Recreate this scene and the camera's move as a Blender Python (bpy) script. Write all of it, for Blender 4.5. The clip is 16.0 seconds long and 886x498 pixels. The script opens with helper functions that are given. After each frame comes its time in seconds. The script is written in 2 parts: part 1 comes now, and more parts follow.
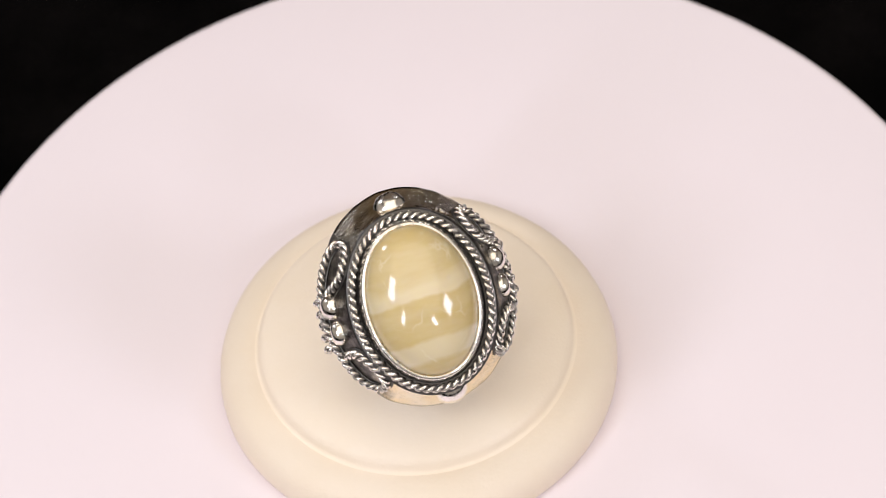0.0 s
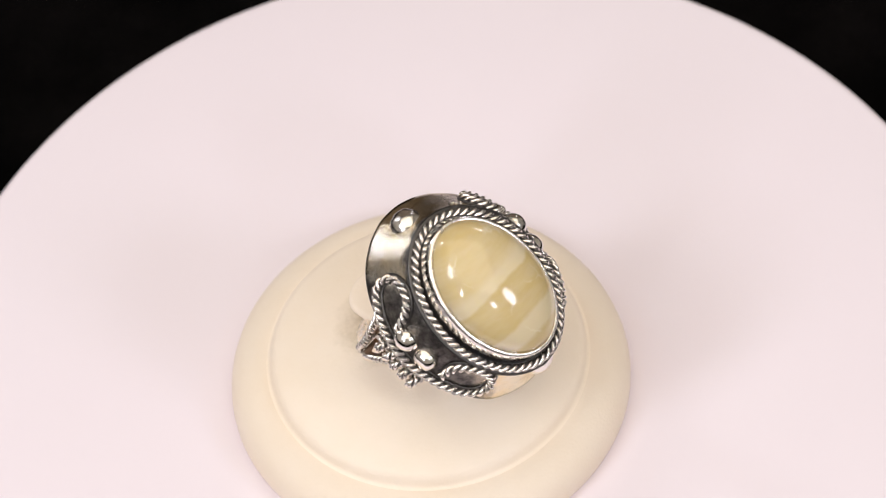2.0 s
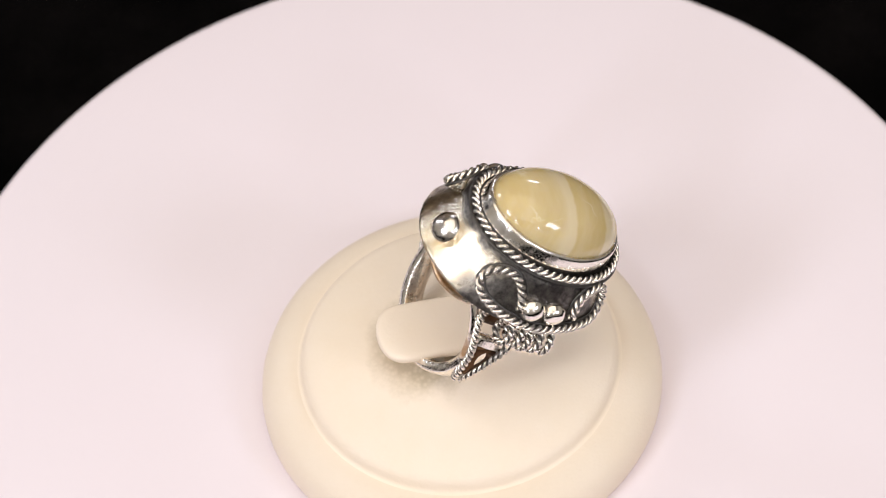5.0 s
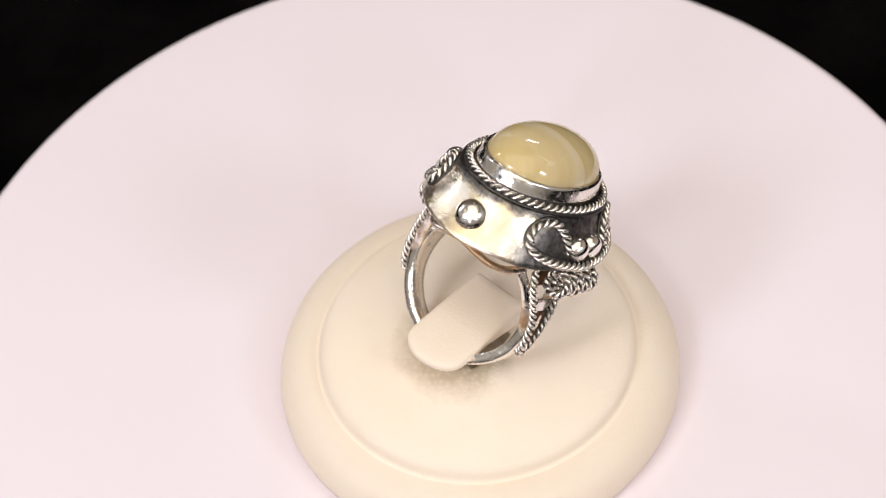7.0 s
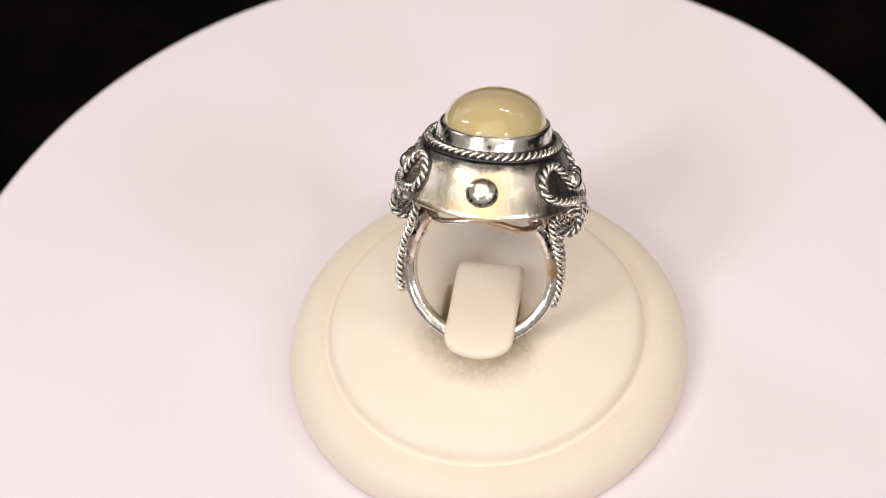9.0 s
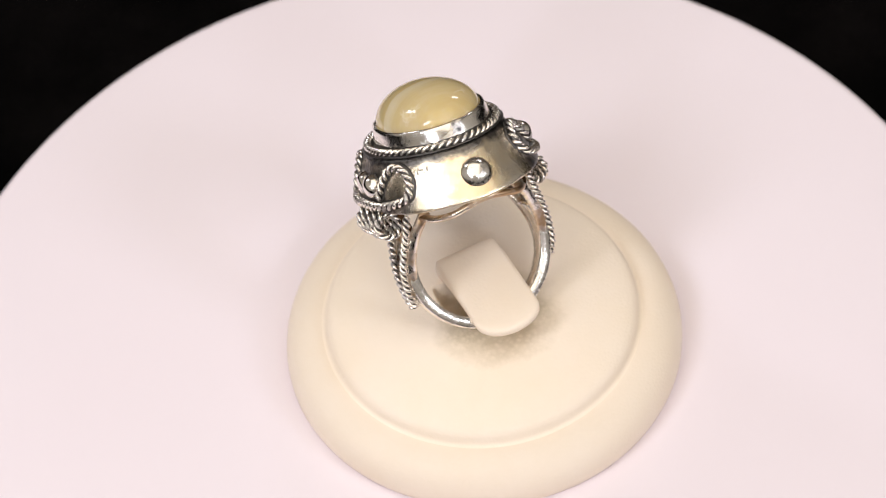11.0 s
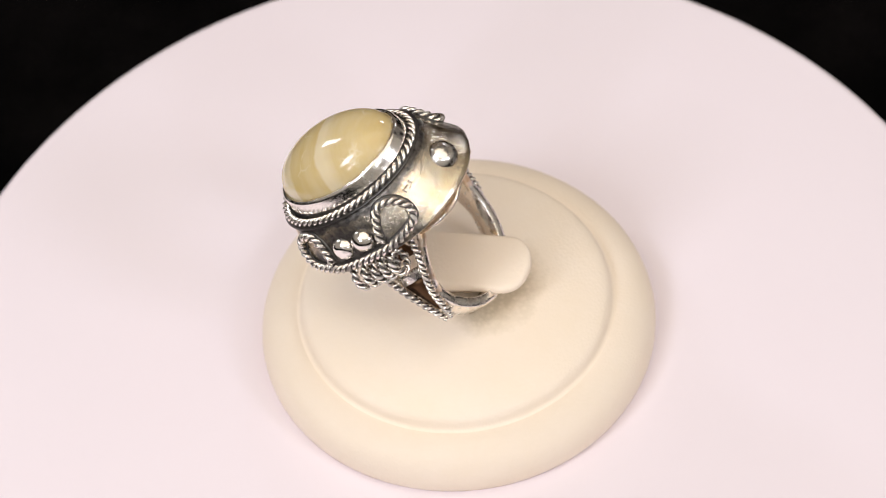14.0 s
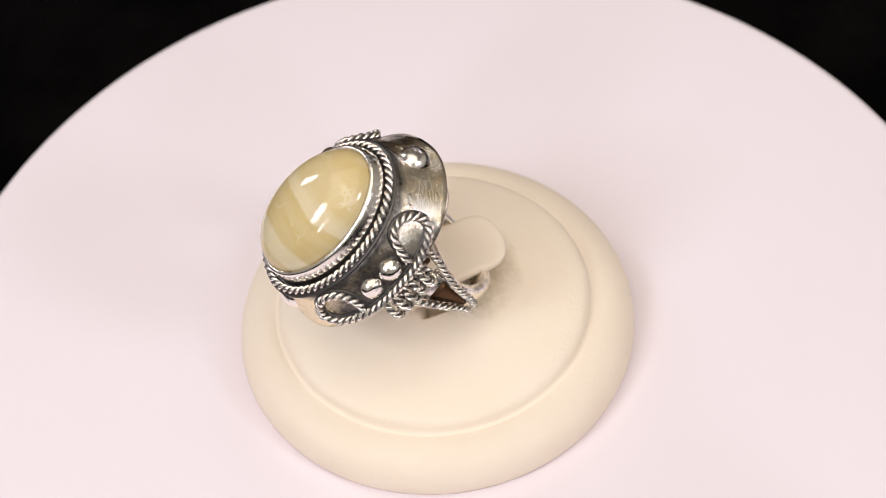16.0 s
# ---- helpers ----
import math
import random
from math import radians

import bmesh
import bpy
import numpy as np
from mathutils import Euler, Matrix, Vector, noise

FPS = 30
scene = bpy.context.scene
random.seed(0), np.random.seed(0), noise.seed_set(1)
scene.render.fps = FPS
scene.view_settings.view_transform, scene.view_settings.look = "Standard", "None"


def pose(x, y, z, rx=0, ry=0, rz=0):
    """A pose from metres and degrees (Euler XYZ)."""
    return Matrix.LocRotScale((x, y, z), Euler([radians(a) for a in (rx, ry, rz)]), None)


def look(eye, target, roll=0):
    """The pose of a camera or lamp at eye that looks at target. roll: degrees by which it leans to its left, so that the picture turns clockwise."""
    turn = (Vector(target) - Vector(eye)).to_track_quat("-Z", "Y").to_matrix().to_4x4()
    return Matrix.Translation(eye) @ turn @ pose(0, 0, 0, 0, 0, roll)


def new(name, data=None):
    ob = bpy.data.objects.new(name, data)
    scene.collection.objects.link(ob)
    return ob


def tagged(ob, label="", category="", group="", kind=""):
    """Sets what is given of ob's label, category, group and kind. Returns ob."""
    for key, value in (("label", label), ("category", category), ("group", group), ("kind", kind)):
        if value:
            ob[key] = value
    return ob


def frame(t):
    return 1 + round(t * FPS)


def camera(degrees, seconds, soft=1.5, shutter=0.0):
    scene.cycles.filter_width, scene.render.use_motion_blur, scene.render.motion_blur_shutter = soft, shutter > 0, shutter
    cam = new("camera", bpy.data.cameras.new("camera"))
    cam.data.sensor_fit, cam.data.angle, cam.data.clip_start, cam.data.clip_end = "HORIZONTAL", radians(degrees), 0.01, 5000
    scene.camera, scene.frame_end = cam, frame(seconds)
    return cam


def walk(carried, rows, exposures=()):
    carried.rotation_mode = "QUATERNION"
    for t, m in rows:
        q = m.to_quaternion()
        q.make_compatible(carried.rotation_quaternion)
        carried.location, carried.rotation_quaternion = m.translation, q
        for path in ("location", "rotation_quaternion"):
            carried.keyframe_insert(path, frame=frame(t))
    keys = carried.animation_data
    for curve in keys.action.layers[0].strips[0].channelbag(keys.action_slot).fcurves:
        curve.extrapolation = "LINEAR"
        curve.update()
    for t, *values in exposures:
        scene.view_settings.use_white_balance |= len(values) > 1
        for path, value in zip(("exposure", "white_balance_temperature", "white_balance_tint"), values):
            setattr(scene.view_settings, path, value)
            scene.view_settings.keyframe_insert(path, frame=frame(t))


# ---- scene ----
cam = camera(20, 16.0, soft=0.8)
# a macro lens focused on the ring, slightly soft at the turntable's far rim
cam.data.dof.use_dof = True
cam.data.dof.focus_distance = 0.309
cam.data.dof.aperture_fstop = 27.0
EYE = Matrix(((0.99370349, 0.11203954, -0.00072449, 0.0),
              (-0.08931262, 0.78819601, -0.60890911, -0.190718),
              (-0.06765085, 0.60513981, 0.79323967, 0.268516),
              (0, 0, 0, 1)))
walk(cam, [(0.0, EYE), (16.0, EYE)])

MM = 0.001
TURN = 17.343          # degrees a second, counter-clockwise
RING = Matrix(((0.98340413, -0.16582497, 0.07360982, -0.0036030),
               (0.16966626, 0.69684618, -0.69686352, -0.0101105),
               (0.06426265, 0.69778756, 0.71341631, 0.0244186),
               (0, 0, 0, 1)))
STAND = pose(-0.0046, -0.00102, 0.0)

# ---- light ----
world = bpy.data.worlds.new("room_air")
scene.world = world
world.use_nodes = True
world.node_tree.nodes["Background"].inputs["Color"].default_value = (0.9, 0.93, 1.0, 1)
world.node_tree.nodes["Background"].inputs["Strength"].default_value = 0.05
scene.view_settings.exposure = -0.05


def panel(name, az, el, dist, sx, sy, radiance, colour, roll=0):
    """A lamp panel that faces the turntable from that bearing and height."""
    data = bpy.data.lights.new(name, "AREA")
    data.shape, data.size, data.size_y = "RECTANGLE", sx, sy
    data.energy = radiance * math.pi * sx * sy
    data.color = colour
    ob = new(name, data)
    a, e = radians(az), radians(el)
    eye = Vector((math.cos(a) * math.cos(e), math.sin(a) * math.cos(e), math.sin(e))) * dist
    ob.matrix_world = look(eye, (0, 0, 0.02), roll)
    return ob


DAY = (0.94, 0.97, 1.08)
WARM = (1.0, 0.895, 0.745)
panel("lamp_panel", -35, 34, 1.1, 0.24, 0.24, 14.5, DAY, 12)
panel("lamp_panel", -150, 45, 1.1, 0.22, 0.36, 14, DAY, 20)
panel("lamp_panel", -122, 32, 1.2, 0.09, 0.34, 18, DAY, -12)
panel("lamp_panel", -68, 34, 1.2, 0.10, 0.15, 22, DAY, 15)
panel("lamp_panel", 66, 24, 1.4, 0.26, 0.09, 15, DAY, 0)
panel("lamp_panel", 140, 26, 1.4, 0.15, 0.36, 14, DAY, 0)
# unseen soft lamp, added in place of light bounced off the ceiling
panel("ceiling_bounce", -90, 82, 1.95, 2.6, 2.6, 1.5, WARM, 0)


# ---- materials ----
def material(name, colour, rough=0.5, metal=0.0, **extra):
    m = bpy.data.materials.new(name)
    m.use_nodes = True
    b = m.node_tree.nodes["Principled BSDF"]
    b.inputs["Base Color"].default_value = (*colour, 1)
    b.inputs["Roughness"].default_value = rough
    b.inputs["Metallic"].default_value = metal
    for k, v in extra.items():
        b.inputs[k.replace("_", " ")].default_value = v
    return m


class Nodes:
    """Short hand for wiring one material."""

    def __init__(self, m):
        self.m, self.t = m, m.node_tree
        self.b = self.t.nodes["Principled BSDF"]
        self.co = self.add("ShaderNodeTexCoord").outputs["Object"]

    def add(self, kind, **values):
        n = self.t.nodes.new(kind)
        for k, v in values.items():
            n.inputs[k.replace("_", " ")].default_value = v
        return n

    def link(self, a, b):
        self.t.links.new(a, b)

    def noise(self, scale, detail=4.0, rough=0.55, stretch=None):
        n = self.add("ShaderNodeTexNoise", Scale=scale, Detail=detail, Roughness=rough)
        co = self.co
        if stretch:
            mp = self.add("ShaderNodeMapping", Scale=stretch)
            self.link(co, mp.inputs["Vector"])
            co = mp.outputs["Vector"]
        self.link(co, n.inputs["Vector"])
        return n.outputs["Fac"]

    def ramp(self, fac, stops):
        r = self.add("ShaderNodeValToRGB")
        e = r.color_ramp.elements
        while len(e) < len(stops):
            e.new(0.5)
        for el, (pos, col) in zip(e, stops):
            el.position = pos
            el.color = (*col, 1) if len(col) == 3 else col
        self.link(fac, r.inputs["Fac"])
        return r.outputs["Color"]

    def math(self, op, a, b=0.0, c=0.0):
        n = self.t.nodes.new("ShaderNodeMath")
        n.operation = op
        for i, v in enumerate((a, b, c)):
            if isinstance(v, (int, float)):
                n.inputs[i].default_value = v
            else:
                self.link(v, n.inputs[i])
        return n.outputs[0]

    def mix(self, fac, a, b):
        n = self.t.nodes.new("ShaderNodeMix")
        n.data_type = "RGBA"
        for sock, v in ((n.inputs["Factor"], fac), (n.inputs["A"], a), (n.inputs["B"], b)):
            if isinstance(v, (int, float)):
                sock.default_value = v
            elif isinstance(v, tuple):
                sock.default_value = (*v, 1)
            else:
                self.link(v, sock)
        return n.outputs["Result"]

    def bump(self, height, strength, distance):
        n = self.add("ShaderNodeBump", Strength=strength, Distance=distance)
        self.link(height, n.inputs["Height"])
        self.link(n.outputs["Normal"], self.b.inputs["Normal"])

    def set(self, name, out):
        self.link(out, self.b.inputs[name])


def grey(v):
    return (v, v, v)


def make_plastic():
    m = material("white_turntable_plastic", (0.86, 0.765, 0.775), 0.42)
    n = Nodes(m)
    n.set("Base Color", n.mix(n.noise(30, 3), (0.85, 0.77, 0.815), (0.835, 0.745, 0.79)))
    n.set("Roughness", n.ramp(n.noise(120, 4), [(0.3, grey(0.38)), (0.7, grey(0.5))]))
    n.bump(n.noise(900, 2), 0.04, 0.0002)
    return m


def make_leather(name, light, dark, grimy_shade=None):
    m = material(name, light, 0.6)
    n = Nodes(m)
    v = n.add("ShaderNodeTexVoronoi", Scale=2300.0)
    n.link(n.co, v.inputs["Vector"])
    big = n.noise(90, 4)
    hide = n.mix(n.ramp(big, [(0.35, grey(0)), (0.7, grey(1))]), light, dark)
    if grimy_shade:
        # grey-olive contact shade and grime under the flap's tip, painted into the leather
        mp = n.add("ShaderNodeMapping", Location=(-grimy_shade[0], -grimy_shade[1], 0.0))
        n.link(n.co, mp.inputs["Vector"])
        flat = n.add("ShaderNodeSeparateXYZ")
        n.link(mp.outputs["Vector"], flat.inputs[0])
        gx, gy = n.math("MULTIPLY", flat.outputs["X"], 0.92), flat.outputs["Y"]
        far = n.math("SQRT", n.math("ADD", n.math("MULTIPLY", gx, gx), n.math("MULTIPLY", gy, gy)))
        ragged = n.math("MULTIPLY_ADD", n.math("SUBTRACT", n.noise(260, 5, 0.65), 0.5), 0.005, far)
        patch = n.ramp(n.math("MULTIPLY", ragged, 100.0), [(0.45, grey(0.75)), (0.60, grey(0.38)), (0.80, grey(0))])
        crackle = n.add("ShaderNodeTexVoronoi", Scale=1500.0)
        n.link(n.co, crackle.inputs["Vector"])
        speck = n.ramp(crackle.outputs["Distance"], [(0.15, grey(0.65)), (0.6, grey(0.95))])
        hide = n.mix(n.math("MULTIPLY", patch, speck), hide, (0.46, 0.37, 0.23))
    n.set("Base Color", hide)
    n.set("Roughness", n.ramp(n.noise(400, 3), [(0.3, grey(0.5)), (0.7, grey(0.68))]))
    grain = n.math("ADD", v.outputs["Distance"], n.math("MULTIPLY", n.noise(3400, 4), 0.5))
    n.bump(grain, 0.15, 0.0002)
    return m


def make_velvet():
    m = material("black_velvet", (0.006, 0.0055, 0.006), 0.95)
    n = Nodes(m)
    n.set("Base Color", n.ramp(n.noise(25, 6, 0.65), [(0.42, (0.0008, 0.0008, 0.0008)), (0.8, (0.006, 0.005, 0.005))]))
    n.b.inputs["Specular IOR Level"].default_value = 0.02
    n.bump(n.noise(260, 5), 0.6, 0.002)
    return m


def make_silver(name, patina, rough=0.16, dark=(0.09, 0.085, 0.085), lo=0.45, hi=0.6):
    """Worn silver: bright metal with blackened patches of a given amount."""
    m = material(name, (0.93, 0.885, 0.83), rough, 1.0)
    n = Nodes(m)
    blot = n.math("ADD", n.noise(330, 6, 0.62), patina)
    mask = n.ramp(blot, [(lo, grey(0)), (hi, grey(1))])
    n.set("Base Color", n.mix(mask, (0.93, 0.885, 0.83), dark))
    worn = n.noise(1300, 5, 0.6)
    n.set("Roughness", n.mix(mask, n.ramp(worn, [(0.3, grey(rough * 0.6)), (0.75, grey(rough * 1.7))]), grey(0.42)))
    scr = n.noise(500, 5, 0.65, (1, 0.12, 1))
    n.bump(n.math("ADD", worn, n.math("MULTIPLY", scr, 0.7)), 0.16, 0.00016)
    return m


def make_head_silver():
    """Head of the ring: polished ends, flanks blackened on purpose round the trim."""
    m = material("part_blackened_silver", (0.9, 0.87, 0.83), 0.16, 1.0)
    n = Nodes(m)
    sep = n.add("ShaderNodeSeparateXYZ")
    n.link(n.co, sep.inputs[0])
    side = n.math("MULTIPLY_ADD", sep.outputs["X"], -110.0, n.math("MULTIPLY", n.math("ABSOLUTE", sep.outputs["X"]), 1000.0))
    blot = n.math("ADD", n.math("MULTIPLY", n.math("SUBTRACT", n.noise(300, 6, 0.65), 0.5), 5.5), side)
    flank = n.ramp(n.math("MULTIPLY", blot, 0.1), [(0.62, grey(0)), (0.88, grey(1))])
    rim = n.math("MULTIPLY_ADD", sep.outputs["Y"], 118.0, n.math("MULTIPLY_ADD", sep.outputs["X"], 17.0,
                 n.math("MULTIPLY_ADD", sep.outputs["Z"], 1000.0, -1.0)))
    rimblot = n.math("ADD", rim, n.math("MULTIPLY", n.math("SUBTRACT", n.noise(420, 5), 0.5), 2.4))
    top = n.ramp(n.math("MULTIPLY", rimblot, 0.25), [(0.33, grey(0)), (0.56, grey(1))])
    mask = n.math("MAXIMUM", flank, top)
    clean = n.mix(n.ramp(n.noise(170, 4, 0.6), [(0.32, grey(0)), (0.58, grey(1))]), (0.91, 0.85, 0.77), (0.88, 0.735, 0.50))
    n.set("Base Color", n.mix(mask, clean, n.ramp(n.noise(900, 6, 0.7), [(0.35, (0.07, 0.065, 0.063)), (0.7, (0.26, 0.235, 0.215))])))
    worn = n.noise(2400, 6, 0.65)
    n.set("Roughness", n.mix(mask, n.ramp(worn, [(0.3, grey(0.07)), (0.75, grey(0.24))]), grey(0.34)))
    scr = n.noise(420, 5, 0.7, (1, 0.15, 1))
    n.bump(n.math("ADD", worn, n.math("MULTIPLY", scr, 0.4)), 0.42, 0.0002)
    return m


def make_stone():
    m = material("banded_onyx", (0.6, 0.52, 0.24), 0.06)
    n = Nodes(m)
    sep = n.add("ShaderNodeSeparateXYZ")
    n.link(n.co, sep.inputs[0])
    warp = n.math("MULTIPLY", n.math("SUBTRACT", n.noise(130, 4, 0.55), 0.5), 2.6)
    y = n.math("ADD", n.math("MULTIPLY", sep.outputs["Y"], 1000.0),
               n.math("MULTIPLY", sep.outputs["X"], -60.0))
    s = n.math("MULTIPLY_ADD", n.math("ADD", y, warp), 0.05, 0.5)
    green, cream, mid = (0.635, 0.49, 0.235), (0.745, 0.635, 0.425), (0.655, 0.52, 0.275)
    band = n.ramp(s, [(0.0, mid), (0.10, green), (0.15, green), (0.18, cream), (0.275, cream), (0.30, green), (0.42, green),
                      (0.46, mid), (0.535, green), (0.555, cream), (0.60, cream), (0.66, mid), (0.8, mid), (0.95, green)])
    fine = n.noise(420, 5, 0.6, (0.4, 1.6, 0.4))
    body = n.mix(n.ramp(fine, [(0.4, grey(0)), (0.7, grey(0.35))]), band, cream)
    # a few hair-thin pale healed cracks
    seam = n.add("ShaderNodeTexVoronoi", Scale=150.0)
    seam.feature = "DISTANCE_TO_EDGE"
    wob = n.add("ShaderNodeVectorMath")
    wob.operation = "ADD"
    n.link(n.co, wob.inputs[0])
    shift = n.add("ShaderNodeVectorMath")
    shift.operation = "SCALE"
    shift.inputs["Scale"].default_value = 0.004
    tex = n.add("ShaderNodeTexNoise", Scale=260.0, Detail=3.0)
    n.link(n.co, tex.inputs["Vector"])
    n.link(tex.outputs["Color"], shift.inputs[0])
    n.link(shift.outputs[0], wob.inputs[1])
    n.link(wob.outputs[0], seam.inputs["Vector"])
    hair = n.math("MULTIPLY", n.ramp(seam.outputs["Distance"], [(0.0, grey(0.5)), (0.022, grey(0))]), n.ramp(n.noise(220, 2), [(0.52, grey(0)), (0.62, grey(1))]))
    n.set("Base Color", n.mix(hair, body, (0.82, 0.74, 0.56)))
    n.b.inputs["Subsurface Weight"].default_value = 0.5
    n.b.inputs["Subsurface Radius"].default_value = (1.0, 0.9, 0.5)
    n.b.inputs["Subsurface Scale"].default_value = 0.0015
    n.b.inputs["IOR"].default_value = 1.56
    return m


PLASTIC = make_plastic()
# one leather in three tones: base darkened, pad and flap lightened to offset the lighting
LEATHER = make_leather("cream_leather", (0.85, 0.735, 0.61), (0.835, 0.71, 0.57))
PADDED = make_leather("cream_leather_grimy_shade", (0.91, 0.79, 0.66), (0.895, 0.765, 0.615), (-0.0010, 0.0042))
CLIP = make_leather("cream_leather_lightened", (0.945, 0.815, 0.675), (0.93, 0.79, 0.63))
VELVET = make_velvet()
HEAD = make_head_silver()
BRIGHT = make_silver("bright_silver", -0.08, 0.13)
LIP = make_silver("bezel_silver", -0.12, 0.2)
ROPE = make_silver("rope_silver", -0.08, 0.18, (0.16, 0.145, 0.14), 0.42, 0.66)
BAND = make_silver("band_silver", 0.05, 0.17, (0.55, 0.37, 0.22), 0.42, 0.66)
SHANK = make_silver("shank_silver", -0.1, 0.2, (0.45, 0.36, 0.29), 0.42, 0.66)
VOID_BROWN = make_silver("void_brown_silver", 0.26, 0.34, (0.12, 0.065, 0.035), 0.36, 0.6)
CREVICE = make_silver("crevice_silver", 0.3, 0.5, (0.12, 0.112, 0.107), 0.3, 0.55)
STONE = make_stone()
WALL = material("pale_room_paint", (0.84, 0.825, 0.80), 0.8)
BACKDROP = material("dark_backdrop_paint", (0.32, 0.26, 0.21), 0.85)
CEILING = material("ceiling_paint", (0.7, 0.7, 0.7), 0.8)


# ---- building helpers ----
def part(name, bm, mat, parent=None, label="", smooth=True):
    """Links a bmesh, modelled in millimetres, as one mesh object under its thing."""
    for v in bm.verts:
        v.co *= MM
    bmesh.ops.recalc_face_normals(bm, faces=bm.faces)
    me = bpy.data.meshes.new(name)
    bm.to_mesh(me)
    bm.free()
    me.materials.append(mat)
    me.materials.append(CREVICE)
    for f in me.polygons:
        f.use_smooth = smooth
    ob = new(name, me)
    if parent:
        ob.parent = parent
    if label:
        ob["label"] = label
    return ob


def skin(rows, close_u=True, close_v=False, bm=None, caps=False):
    """Faces over a grid of points: rows of equal length."""
    bm = bm or bmesh.new()
    vs = [[bm.verts.new(p) for p in row] for row in rows]
    nu, nv = len(vs), len(vs[0])
    for i in range(nu if close_v else nu - 1):
        a, b = vs[i], vs[(i + 1) % nu]
        for j in range(nv if close_u else nv - 1):
            k = (j + 1) % nv
            bm.faces.new((a[j], a[k], b[k], b[j]))
    if caps:
        bm.faces.new(vs[0])
        bm.faces.new(list(reversed(vs[-1])))
    return bm


def lathe(profile, n=96, bm=None, caps=True):
    return skin([[(r * math.cos(2 * math.pi * j / n), r * math.sin(2 * math.pi * j / n), z) for j in range(n)]
                 for r, z in profile], bm=bm, caps=caps)


def smooth_path(points, closed=False, step=0.09):
    """A Catmull-Rom curve through the points, in even steps."""
    p = [Vector(q) for q in points]
    if closed:
        p = [p[-1]] + p + [p[0], p[1]]
    else:
        p = [2 * p[0] - p[1]] + p + [2 * p[-1] - p[-2]]
    fine = []
    for i in range(1, len(p) - 2):
        a, b, c, d = p[i - 1:i + 3]
        for k in range(24):
            t = k / 24
            fine.append(0.5 * (2 * b + (c - a) * t + (2 * a - 5 * b + 4 * c - d) * t * t + (3 * b - a - 3 * c + d) * t ** 3))
    fine.append(p[-2].copy())
    lengths = [0.0]
    for a, b in zip(fine, fine[1:]):
        lengths.append(lengths[-1] + (b - a).length)
    n = max(4, round(lengths[-1] / step))
    out, j = [], 0
    for i in range(n + (0 if closed else 1)):
        s = lengths[-1] * i / n
        while j < len(lengths) - 2 and lengths[j + 1] < s:
            j += 1
        f = (s - lengths[j]) / max(1e-9, lengths[j + 1] - lengths[j])
        out.append(fine[j].lerp(fine[j + 1], min(1, f)))
    return out, lengths[-1]


def frames(path, closed, up):
    """Tangent, side and up at each point, without twist jumps."""
    n = len(path)
    out = []
    for i, q in enumerate(path):
        a = path[i - 1] if (i or closed) else q
        b = path[(i + 1) % n] if (i < n - 1 or closed) else q
        t = (b - a).normalized()
        u = up(q) if callable(up) else Vector(up)
        s = t.cross(u)
        s = s.normalized() if s.length > 1e-6 else t.orthogonal().normalized()
        out.append((t, s, s.cross(t)))
    return out


def tube(points, radius, closed=False, up=(0, 0, 1), sides=10, step=0.3, flat=1.0, bm=None):
    path, _ = smooth_path(points, closed, step)
    rows = []
    n = len(path)
    for i, (q, (t, s, u)) in enumerate(zip(path, frames(path, closed, up))):
        r = radius(i / max(1, n - 1)) if callable(radius) else radius
        rows.append([q + r * (math.cos(a) * s + flat * math.sin(a) * u)
                     for a in (2 * math.pi * k / sides for k in range(sides))])
    return skin(rows, close_v=closed, bm=bm, caps=not closed)


def rope(name, label, parent, points, radius=0.55, pitch=1.8, closed=False, up=(0, 0, 1), phase=0.0, step=0.1, bed=0.0):
    """A twisted wire: a dark core, with or without a flat dark bed under it that outlines it, and two round strands
    that wind about it.
    """
    path, length = smooth_path(points, closed, step)
    fr = frames(path, closed, up)
    turns = max(1, round(length / pitch)) if closed else length / pitch
    n, sides = len(path), 7
    core = bmesh.new()
    thin = list(zip(path, fr))[::3]
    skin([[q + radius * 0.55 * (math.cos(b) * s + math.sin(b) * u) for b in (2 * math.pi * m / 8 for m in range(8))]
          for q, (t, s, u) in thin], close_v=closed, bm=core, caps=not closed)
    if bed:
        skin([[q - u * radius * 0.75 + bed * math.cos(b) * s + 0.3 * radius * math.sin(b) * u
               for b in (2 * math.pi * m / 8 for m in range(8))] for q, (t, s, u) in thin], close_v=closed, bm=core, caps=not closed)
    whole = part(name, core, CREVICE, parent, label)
    for k in range(2):
        rows = []
        for i, (q, (t, s, u)) in enumerate(zip(path, fr)):
            f = i / n if closed else i / (n - 1)
            a = phase + 2 * math.pi * (turns * f + k / 2)
            e1 = math.cos(a) * s + math.sin(a) * u
            c = q + radius * 0.57 * e1
            w = radius * 0.5 * 2 * math.pi / pitch
            d = (t + w * (-math.sin(a) * s + math.cos(a) * u)).normalized()
            e2 = d.cross(e1)
            wear = radius * (0.42 + 0.015 * math.sin(i * 0.37 + k))
            rows.append([c + wear * (math.cos(b) * e1 + math.sin(b) * e2) for b in (2 * math.pi * m / sides for m in range(sides))])
        part("strand", skin(rows, close_v=closed, caps=not closed), ROPE, whole, "bright worn silver strand")
    return whole


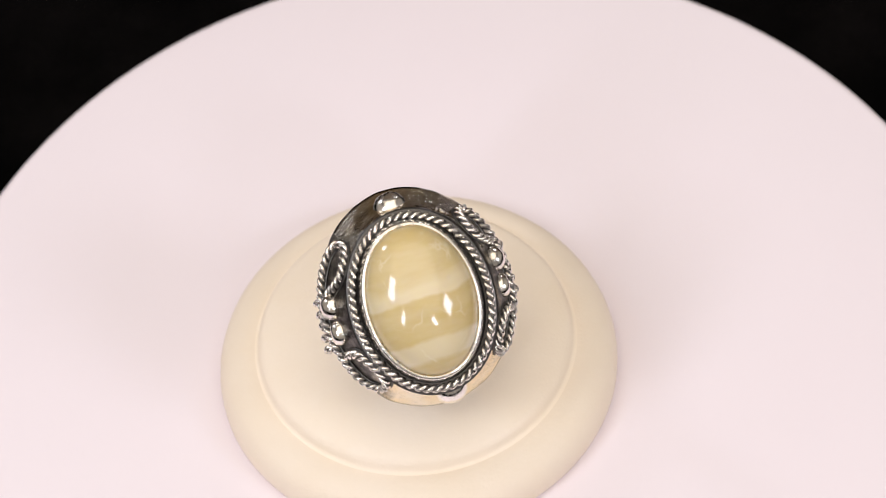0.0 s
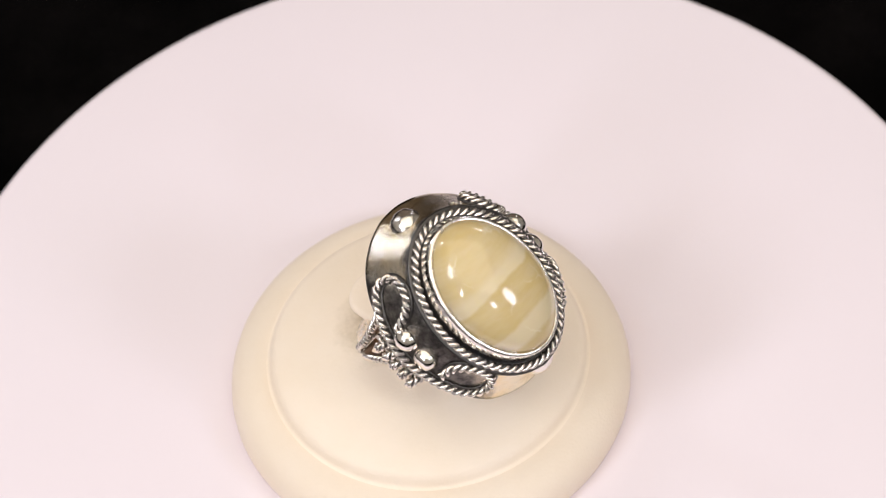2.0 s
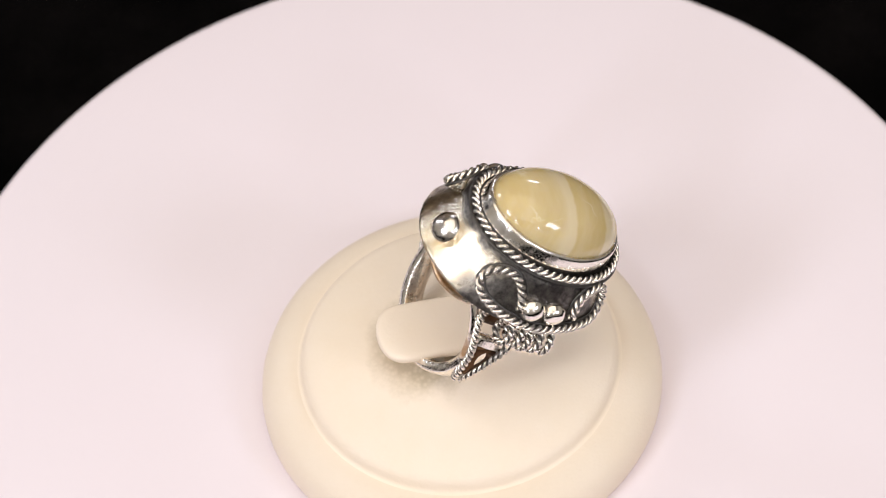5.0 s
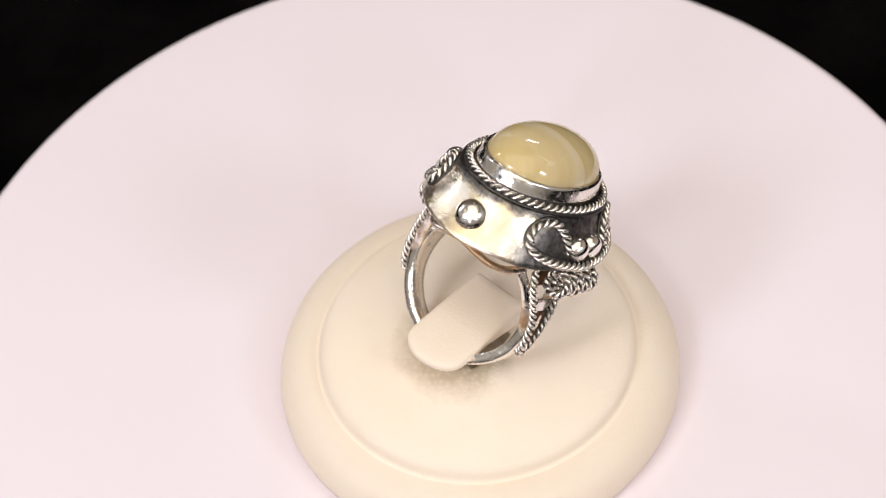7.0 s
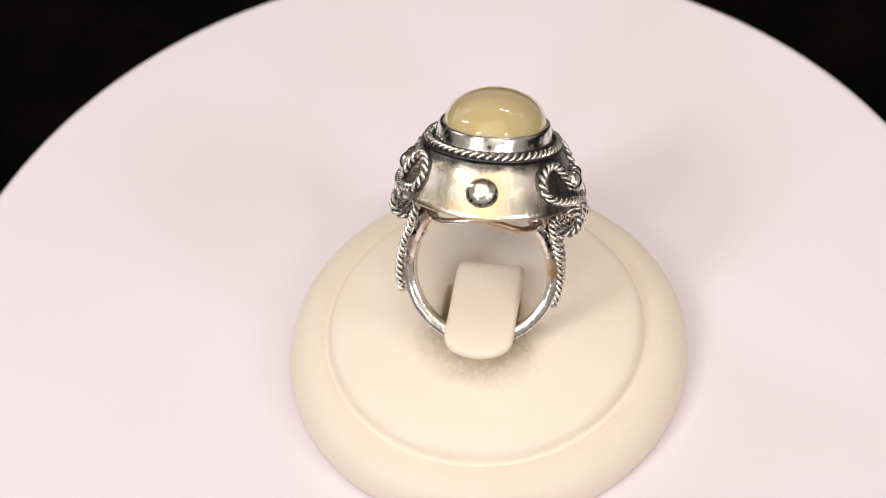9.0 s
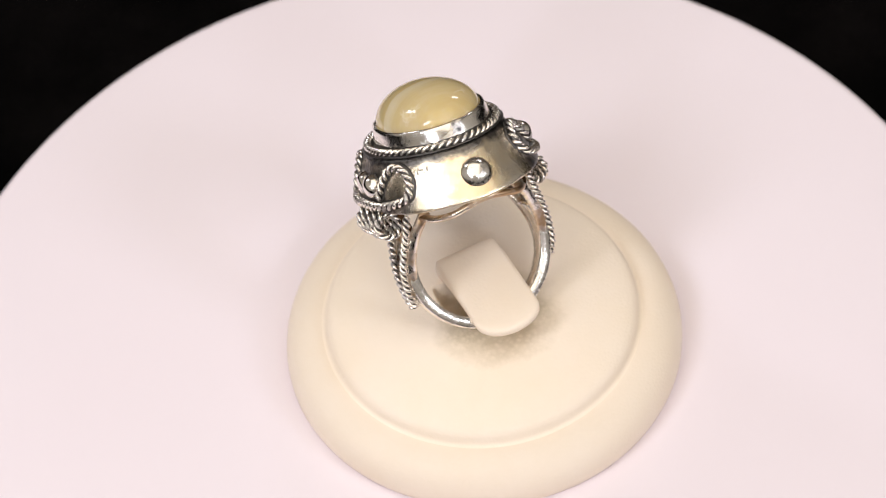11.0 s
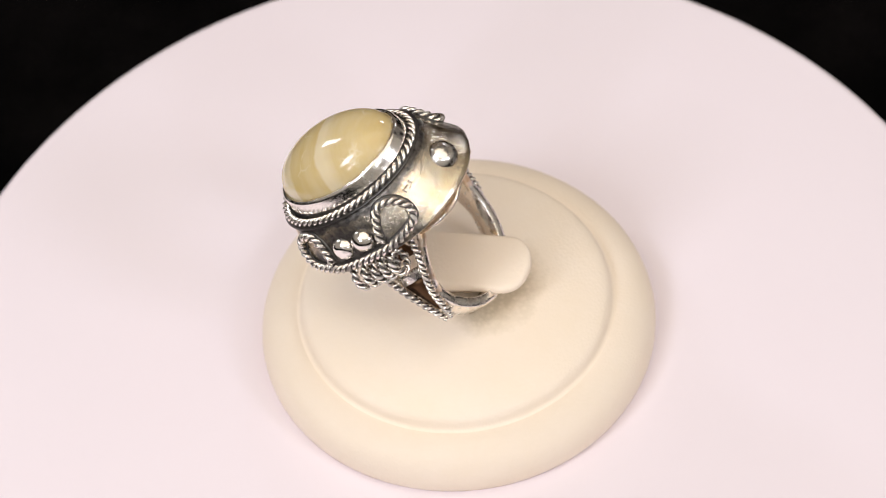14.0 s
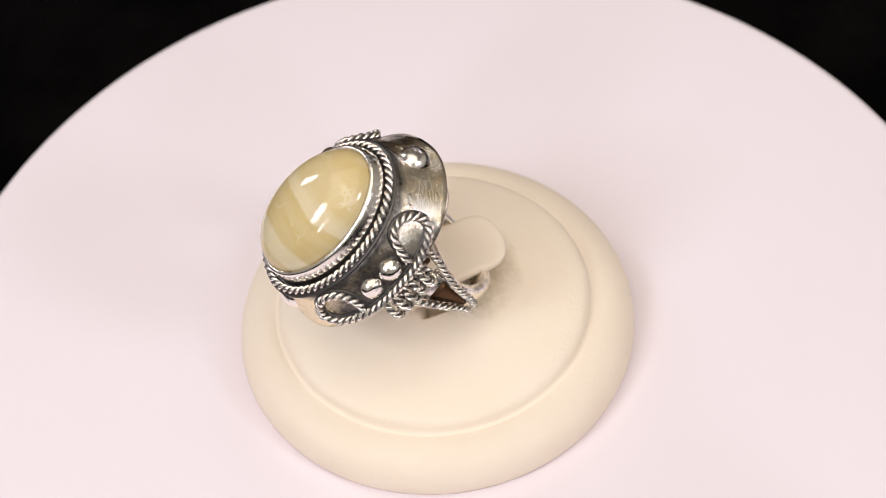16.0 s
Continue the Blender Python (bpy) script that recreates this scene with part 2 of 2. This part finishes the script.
# ---- the room and the table ----
def make_room():
    cloth = bmesh.new()
    rows = []
    n = 60
    for i in range(n + 1):
        row = []
        for j in range(n + 1):
            x, y = -2000 + 4000 * i / n, -2000 + 4000 * j / n
            z = -43 + 3 * noise.noise(Vector((x, y, 0)) * 0.012)
            row.append((x, y, z))
        rows.append(row)
    skin(rows, close_u=False, bm=cloth)
    ob = part("ground", cloth, VELVET)
    tagged(ob, "black velvet cloth with soft folds under the turntable", "cloth", kind="structure")
    for name, (x, y, sx, sy) in (("wall_north", (0, 2060, 4240, 120)), ("wall_south", (0, -2060, 4240, 120)),
                                 ("wall_east", (2060, 0, 120, 4000)), ("wall_west", (-2060, 0, 120, 4000))):
        bm = bmesh.new()
        bmesh.ops.create_cube(bm, size=1, matrix=Matrix.LocRotScale((x, y, 1030), None, (sx, sy, 2200)))
        w = part(name, bm, BACKDROP if name == "wall_north" else WALL, smooth=False)
        tagged(w, "plain painted room wall", "wall", kind="structure")
    bm = bmesh.new()
    bmesh.ops.create_cube(bm, size=1, matrix=Matrix.LocRotScale((0, 0, 2180), None, (4240, 4240, 100)))
    tagged(part("ceiling", bm, CEILING, smooth=False), "plain pale painted ceiling", "ceiling", kind="structure")


def make_turntable():
    top = new("turntable")
    tagged(top, "round glossy white plastic display turntable on black cloth", "turntable")
    R = 71.35
    part("platter", lathe([(R - 2.5, -9), (R - 0.8, -8.6), (R, -7.6), (R, -1.4), (R - 0.25, -0.7), (R - 0.7, -0.2),
                           (R - 1.5, 0.0), (40, 0), (1, 0)], 160), PLASTIC, top)
    part("base", lathe([(50, -39), (52, -38), (52, -14), (50, -10), (45, -8.8)], 96), PLASTIC, top)
    return top


# ---- the ring stand ----
def make_stand():
    st = new("ring_stand")
    tagged(st, "round cream leather ring display stand with stepped pad", "display stand")
    base = [(20, -3.0), (25.5, -3.0), (25.9, -2.75), (26.06, -2.2), (26.08, -1.4), (25.95, -0.5), (25.62, 0.5), (25.05, 1.4), (24.25, 2.15),
            (23.3, 2.7), (22.3, 3.02), (21.4, 3.12), (20.7, 3.1), (20.2, 3.02), (19.0, 2.9), (1, 2.9)]
    part("base", lathe(base, 128), LEATHER, st, "padded cream leather base with a rounded rim")
    pad = [(21.4, 3.05), (21.0, 3.1), (20.72, 3.17), (20.52, 3.32), (20.4, 3.65), (20.28, 4.1), (20.02, 4.6), (19.5, 5.02), (18.6, 5.4), (17.2, 5.85), (15, 6.45)]
    curve = [(15.0, 6.45), (11.0, 7.3), (6.0, 7.85), (0.2, 8.0)]
    for k in range(1, 75):
        r = 15.0 - 0.2 * k
        for (r1, z1), (r2, z2) in zip(curve, curve[1:]):
            if r2 <= r <= r1:
                pad.append((r, z1 + (z2 - z1) * (r1 - r) / (r1 - r2)))
                break
    bm = lathe(pad, 160)
    # the slit in which the flap is rooted: the pad dips beside it
    for v in bm.verts:
        d, off = v.co.y + 2.6, abs(v.co.x - 0.4 + 0.165 * v.co.y)
        along = min(1.0, max(0.0, d / 1.2)) * min(1.0, max(0.0, (7.2 - d) / 2.6))
        across = min(1.0, max(0.0, (5.0 - off) / 0.7))
        v.co.z = max(3.3, v.co.z - 3.4 * along * across * across * (3 - 2 * across)) if along * across else v.co.z
    part("pad", bm, PADDED, st, "raised round leather pad, grimy shade painted under the flap tip")
    # the flap that holds the ring: rooted in the pad, lifted at its round tip
    root, tip = Vector((0.5, -5.1, 11.4)), Vector((-2.3, 9.9, 12.2))
    fwd = tip - root
    side = Vector((fwd.y, -fwd.x, 0)).normalized()
    up = side.cross(fwd).normalized()
    half, L = 4.35, fwd.length
    fwd.normalize()
    outline = []
    for k in range(25):
        a = -math.pi / 2 + math.pi * k / 24
        outline.append((L - half * 0.8 + half * 0.8 * abs(math.cos(a)) ** 0.8, half * math.sin(a)))
    outline += [(L * 0.75, half), (L * 0.5, half), (L * 0.25, half), (0.4, half), (0, half * 0.93),
                (0, -half * 0.93), (0.4, -half), (L * 0.25, -half), (L * 0.5, -half), (L * 0.75, -half)]
    rows = []
    for f, inset in ((1.0, 0.6), (0.93, 0.2), (0.7, 0.0), (0.4, 0.0), (0.16, 0.1), (0.05, 0.35), (0.0, 0.7), (-0.03, 1.5)):
        row = []
        for d, s in outline:
            thick = 1.4 + 2.2 * max(0.0, 1 - d / (L * 0.55)) ** 1.5
            row.append(root + fwd * (L / 2 + (d - L / 2) * (1 - inset / (L / 2))) + side * s * (1 - inset / half) - up * f * thick)
        rows.append(row)
    part("clip", skin(rows, caps=True), CLIP, st, "lifted rounded leather flap that grips the ring")
    return st


# ---- the ring ----
HM = pose(0.1, 0, 1.0, -6.8, 1.0, 0)      # the head sits a little askew on the shank


def crown(x, y, z):
    """The bezel's own space: oval round the stone."""
    return HM @ Vector((x + 0.05, y - 0.35, z - x * 0.012))


def head_at(phi, z):
    """Outer surface of the flared head, in the ring's own space."""
    k = min(1.2, max(0.0, (2.8 - z) / 6.2))
    c2 = math.cos(phi) ** 2
    flare = k ** (1.22 - 0.44 * c2)
    bulge = 1 + 0.015 * math.sin(2 * phi) ** 2
    a, b = (8.5 + 2.85 * flare) * bulge, (10.75 + (3.05 if math.sin(phi) > 0 else 2.4) * flare) * bulge
    x, y = a * math.cos(phi), b * math.sin(phi)
    s = max(0.0, 1 - k)
    return HM @ Vector((x + 0.3 * s, y - 0.3 * s - 0.25 * k, z))


def head_out(q):
    return Vector((q.x / 90, q.y / 130, 0.02)).normalized()


def make_ring():
    ring = new("ring")
    tagged(ring, "ornate blackened silver ring with oval banded pale green onyx cabochon", "ring")
    n = 128
    # flared head, a thin shell open below
    rows = []
    for k in range(13):
        f = k / 12
        row = []
        for j in range(n):
            phi = 2 * math.pi * j / n
            low = -3.15 - 0.3 * math.sin(phi) ** 2 + 0.06 * math.sin(7 * phi)
            q = head_at(phi, 2.8 + (low - 2.8) * f)
            dent = 0.10 * noise.noise(q * 0.45) + 0.05 * noise.noise(q * 1.1)
            row.append(q + head_out(q) * dent)
        rows.append(row)
    outer_low = rows[-1]
    rows.append([q - head_out(q) * 0.06 + Vector((0, 0, -0.13)) for q in outer_low])
    rows.append([q - head_out(q) * 0.2 + Vector((0, 0, -0.2)) for q in outer_low])
    rows.append([q - head_out(q) * 0.38 + Vector((0, 0, -0.14)) for q in outer_low])
    for f in (0.0, 0.3, 0.6, 0.9):
        rows.append([Vector((q.x * (1 - 0.22 * f), q.y * (1 - 0.16 * f), q.z + 5.2 * f)) - head_out(q) * 0.75 for q in outer_low])
    bm = skin(list(reversed(rows)), caps=True)
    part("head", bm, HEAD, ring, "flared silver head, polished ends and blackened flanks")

    # bezel: a thin upright wall with a rolled lip
    prof = [(1.0, 2.3), (0.98, 2.75), (0.86, 3.3), (0.74, 3.85), (0.62, 4.5), (0.5, 5.2), (0.40, 5.48), (0.15, 5.58), (-0.12, 5.52), (-0.14, 5.1), (-0.14, 3.2)]
    rows = []
    for d, z in prof:
        rows.append([crown((6.5 + d) * math.cos(2 * math.pi * j / n), (9.12 + d) * math.sin(2 * math.pi * j / n),
                           z + 0.05 * noise.noise(Vector((math.cos(2 * math.pi * j / n) * 4, math.sin(2 * math.pi * j / n) * 4, z))))
                     for j in range(n)])
    bm = skin(rows)
    bm.faces.ensure_lookup_table()
    # the wall's foot is darkened in colour for the black gap beside the rope
    for f in bm.faces[:3 * n]:
        f.material_index = 1
    part("bezel", bm, LIP, ring, "polished silver bezel with a thin lip")

    # cabochon
    rows = [[crown(6.4 * math.cos(2 * math.pi * j / n), 9.02 * math.sin(2 * math.pi * j / n), 3.6) for j in range(n)]]
    for k in range(25):
        e = math.pi / 2 * k / 24.3
        c, s = math.cos(e), math.sin(e)
        rows.append([crown(6.4 * c * math.cos(2 * math.pi * j / n), 9.02 * c * math.sin(2 * math.pi * j / n), 5.25 + 4.35 * s) for j in range(n)])
    part("cabochon", skin(rows, caps=True), STONE, ring, "polished oval onyx with pale wavy bands")

    # twisted wire round the bezel
    pts = [HM @ Vector((0.14 + 8.1 * math.cos(2 * math.pi * j / 48), -0.55 + 10.53 * math.sin(2 * math.pi * j / 48), 3.3)) for j in range(48)]
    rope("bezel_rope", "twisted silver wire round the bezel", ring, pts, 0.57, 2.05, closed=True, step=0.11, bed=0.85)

    # single studs at the two ends
    dome = [(2.1, -0.5), (1.98, -0.1), (1.85, 0.12), (1.66, 0.4), (1.4, 0.66), (1.08, 0.86), (0.72, 0.99), (0.38, 1.05), (0.03, 1.07)]
    for phi, up in ((91.2, -0.75), (-86.4, -1.0)):
        q = head_at(radians(phi), up)
        out = (HM.to_3x3() @ Vector((0, math.copysign(0.92, phi), 0.39))).normalized()
        across = out.cross(Vector((0, 0, 1))).normalized()
        m = Matrix.Translation(q) @ Matrix((across, out.cross(across), out)).transposed().to_4x4()
        bm = lathe(dome, 36, caps=False)
        for v in bm.verts:
            dent = 0.08 * noise.noise(v.co * 1.1 + Vector((phi, 0, 0))) * min(1.0, max(0.0, v.co.z))
            v.co = m @ (v.co * (1 + dent))
        part("stud", bm, LIP, ring, "hammered silver stud")

    # a small unreadable stamp beside the loop
    for i, (du, dv, w, h) in enumerate(((-0.5, -0.05, 0.14, 0.5), (-0.1, 0.12, 0.45, 0.13), (0.12, -0.2, 0.3, 0.13), (0.5, 0.1, 0.14, 0.45))):
        bm = bmesh.new()
        q = head_at(radians(54.5), 1.1)
        o = head_out(q)
        e1 = Vector((0, 0, 1)).cross(o).normalized()
        e2 = o.cross(e1)
        m = Matrix((e1, e2, o)).transposed().to_4x4()
        bmesh.ops.create_cube(bm, size=1, matrix=Matrix.Translation(q + e1 * du * 1.3 + e2 * dv * 1.3) @ m @ Matrix.Diagonal((w * 1.3, h * 1.3, 0.3, 1)))
        bmesh.ops.bevel(bm, geom=bm.edges[:], offset=0.04, segments=2, affect="EDGES")
        part("stamp_bar", bm, ROPE, ring, "tiny raised stamp")

    # flanks: pairs of balls and the looped wire
    side_a = [(16, -1.2), (20, 0.4), (27, 1.7), (36, 1.85), (44, 0.75), (44.5, -0.8), (39, -1.75), (29, -2.25), (18, -2.55), (5, -2.75),
              (-8, -2.5), (-24, -2.15), (-38, -1.8), (-46, -0.5), (-45, 1.3), (-37, 2.35), (-26.5, 2.1), (-20, 1.0), (-18.5, -1.1)]
    side_b = [(18.4, -1.6), (23, 0.4), (30.4, 1.8), (40, 1.5), (44.3, 0.0), (42, -1.6), (33.5, -2.2), (20, -2.55), (5, -2.5), (-8, -2.55),
              (-19, -2.45), (-36, -2.0), (-44.5, -0.7), (-42, 1.0), (-34, 1.95), (-24, 1.7), (-19, 0.2), (-18, -1.7)]
    for sx, plan in ((-1, side_a), (1, side_b)):
        pts = []
        for th, z in plan:
            q = head_at(radians(180 - th if sx < 0 else th), z)
            pts.append(q + head_out(q) * 0.42)
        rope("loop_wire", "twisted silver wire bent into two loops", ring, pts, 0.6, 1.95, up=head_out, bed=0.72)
        for i, (x, y, z) in enumerate(((10.15, 1.75, 0.2), (10.0, -1.53, 0.45))):
            bm = bmesh.new()
            bmesh.ops.create_uvsphere(bm, u_segments=32, v_segments=20, radius=1.6)
            for v in bm.verts:
                v.co += v.co.normalized() * 0.04 * noise.noise(v.co * 1.2 + Vector((i * 3, sx, 0)))
                if i and v.co.x * sx > 1.2:
                    v.co.x = sx * (1.2 + (v.co.x * sx - 1.2) * 0.4)
                v.co.x *= 0.9
                v.co += Vector((sx * x, y, z))
            part("ball", bm, BRIGHT, ring, "polished silver ball")
        # a row of small wire coils under the flank
        for i in range(5):
            y = (2.6 if sx > 0 else 1.9) - 1.42 * i
            cx, cz, r = sx * (10.35 - 0.06 * y), -4.55 - 0.14 * y + 0.12 * math.sin(i * 2.1), 1.5
            pts = [(cx + r * math.cos(a), y + 0.12 * math.sin(a), cz + r * math.sin(a))
                   for a in (2 * math.pi * k / 14 for k in range(14))]
            rope("wire_coil", "small coil of twisted wire", ring, pts, 0.56, 1.8, True, (0, 1, 0), phase=i)
        # brown plate added behind the coils, its colour gives the void's darkness
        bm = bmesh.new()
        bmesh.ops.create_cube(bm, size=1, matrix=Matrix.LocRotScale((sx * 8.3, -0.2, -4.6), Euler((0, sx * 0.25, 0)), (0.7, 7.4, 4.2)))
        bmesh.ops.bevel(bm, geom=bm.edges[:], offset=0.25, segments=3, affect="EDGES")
        part("void_plate", bm, VOID_BROWN, ring, "added brown plate for the dark void behind the coils")
        # thin brown sheet added where the shank's fork is an open, shaded gap
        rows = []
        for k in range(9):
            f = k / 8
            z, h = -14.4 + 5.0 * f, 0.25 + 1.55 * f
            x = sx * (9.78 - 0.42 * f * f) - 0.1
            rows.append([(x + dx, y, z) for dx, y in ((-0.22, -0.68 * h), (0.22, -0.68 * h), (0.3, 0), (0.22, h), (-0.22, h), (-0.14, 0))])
        part("fork_gap_sheet", skin(rows, caps=True), VOID_BROWN, ring, "added brown sheet for the shaded gap in the shank fork")
        # legs of the shank that spread below the head, each edged with twisted wire
        for sy in (1, -1):
            wide = 1.0 if sy > 0 else 0.68
            leg = [(sx * 9.0, 0.5 * sy, -14.6), (sx * 9.1, 1.3 * sy * wide, -12.6), (sx * 8.8, 2.6 * sy * wide, -9.8),
                   (sx * 7.9, 4.0 * sy * wide, -7.2), (sx * 6.9, 5.0 * sy * wide, -5.6), (sx * 6.0, 5.4 * sy, -4.4)]
            part("shank_leg", tube(leg, 0.7, False, (0, 1, 0), 12, 0.3, 0.75), BAND, ring, "spread shank leg with warm tarnish")
            edge = [(sx * 9.6 + 0.05, -0.5 + 0.45 * sy, -16.1 - 0.15 * sx), (sx * 10.1 + 0.05, 0.1 + 0.9 * sy, -14.2), (sx * 10.1 + 0.05, 1.9 * sy * wide, -11.2),
                    (sx * 9.5, 3.2 * sy * wide, -8.4), (sx * 8.8, 4.3 * sy * wide, -6.2), (sx * 8.3, 4.9 * sy * wide, -4.2)]
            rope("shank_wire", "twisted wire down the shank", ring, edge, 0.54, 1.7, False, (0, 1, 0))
    # wavy gallery bars below the head
    for sy in (1, -1):
        lift = 0.3 if sy < 0 else 0.0
        bar = [(6.5, 5.0 * sy, -5.0 + lift), (5.7, 7.8 * sy, -5.4 + lift), (4.1, 10.0 * sy, -5.35 + lift), (2.0, 10.9 * sy, -4.85 + lift), (-0.3, 11.1 * sy, -4.5 + lift),
               (-2.6, 10.9 * sy, -4.8 + lift), (-4.6, 9.9 * sy, -5.3 + lift), (-6.0, 7.6 * sy, -5.4 + lift), (-6.7, 5.0 * sy, -4.9 + lift)]
        part("gallery_bar", tube(bar, 0.72, False, (0, 0, 1), 12, 0.25, 0.6), BAND, ring, "wavy silver bar under the head")
    # lower half of the shank
    rows = []
    m = 80
    for k in range(m + 1):
        a = radians(-205 + 230 * k / m)
        half = 1.45 + 1.2 * max(0.0, math.sin(a) + 0.35)
        ca, sa = math.cos(a), math.sin(a)
        ri, ro = 8.4, 9.85
        row = []
        for y, r in ((-half, ri + 0.12), (-half * 0.9, ri), (half * 0.9, ri), (half, ri + 0.12), (half, ro - 0.25), (half * 0.85, ro - 0.06),
                     (0, ro), (-half * 0.85, ro - 0.06), (-half, ro - 0.25)):
            row.append((-0.1 + r * ca, y, -12.2 + r * sa))
        rows.append(row)
    part("shank", skin(rows, caps=True), SHANK, ring, "plain rounded silver shank")
    return ring


make_room()
turntable = make_turntable()
stand = make_stand()
ring = make_ring()


def motions():
    times = [i * 0.5 for i in range(33)]
    for thing, rest in ((turntable, pose(0, 0, -0.003)), (stand, STAND), (ring, RING)):
        walk(thing, [(t, pose(0, 0, 0, 0, 0, TURN * t) @ rest) for t in times])


motions()
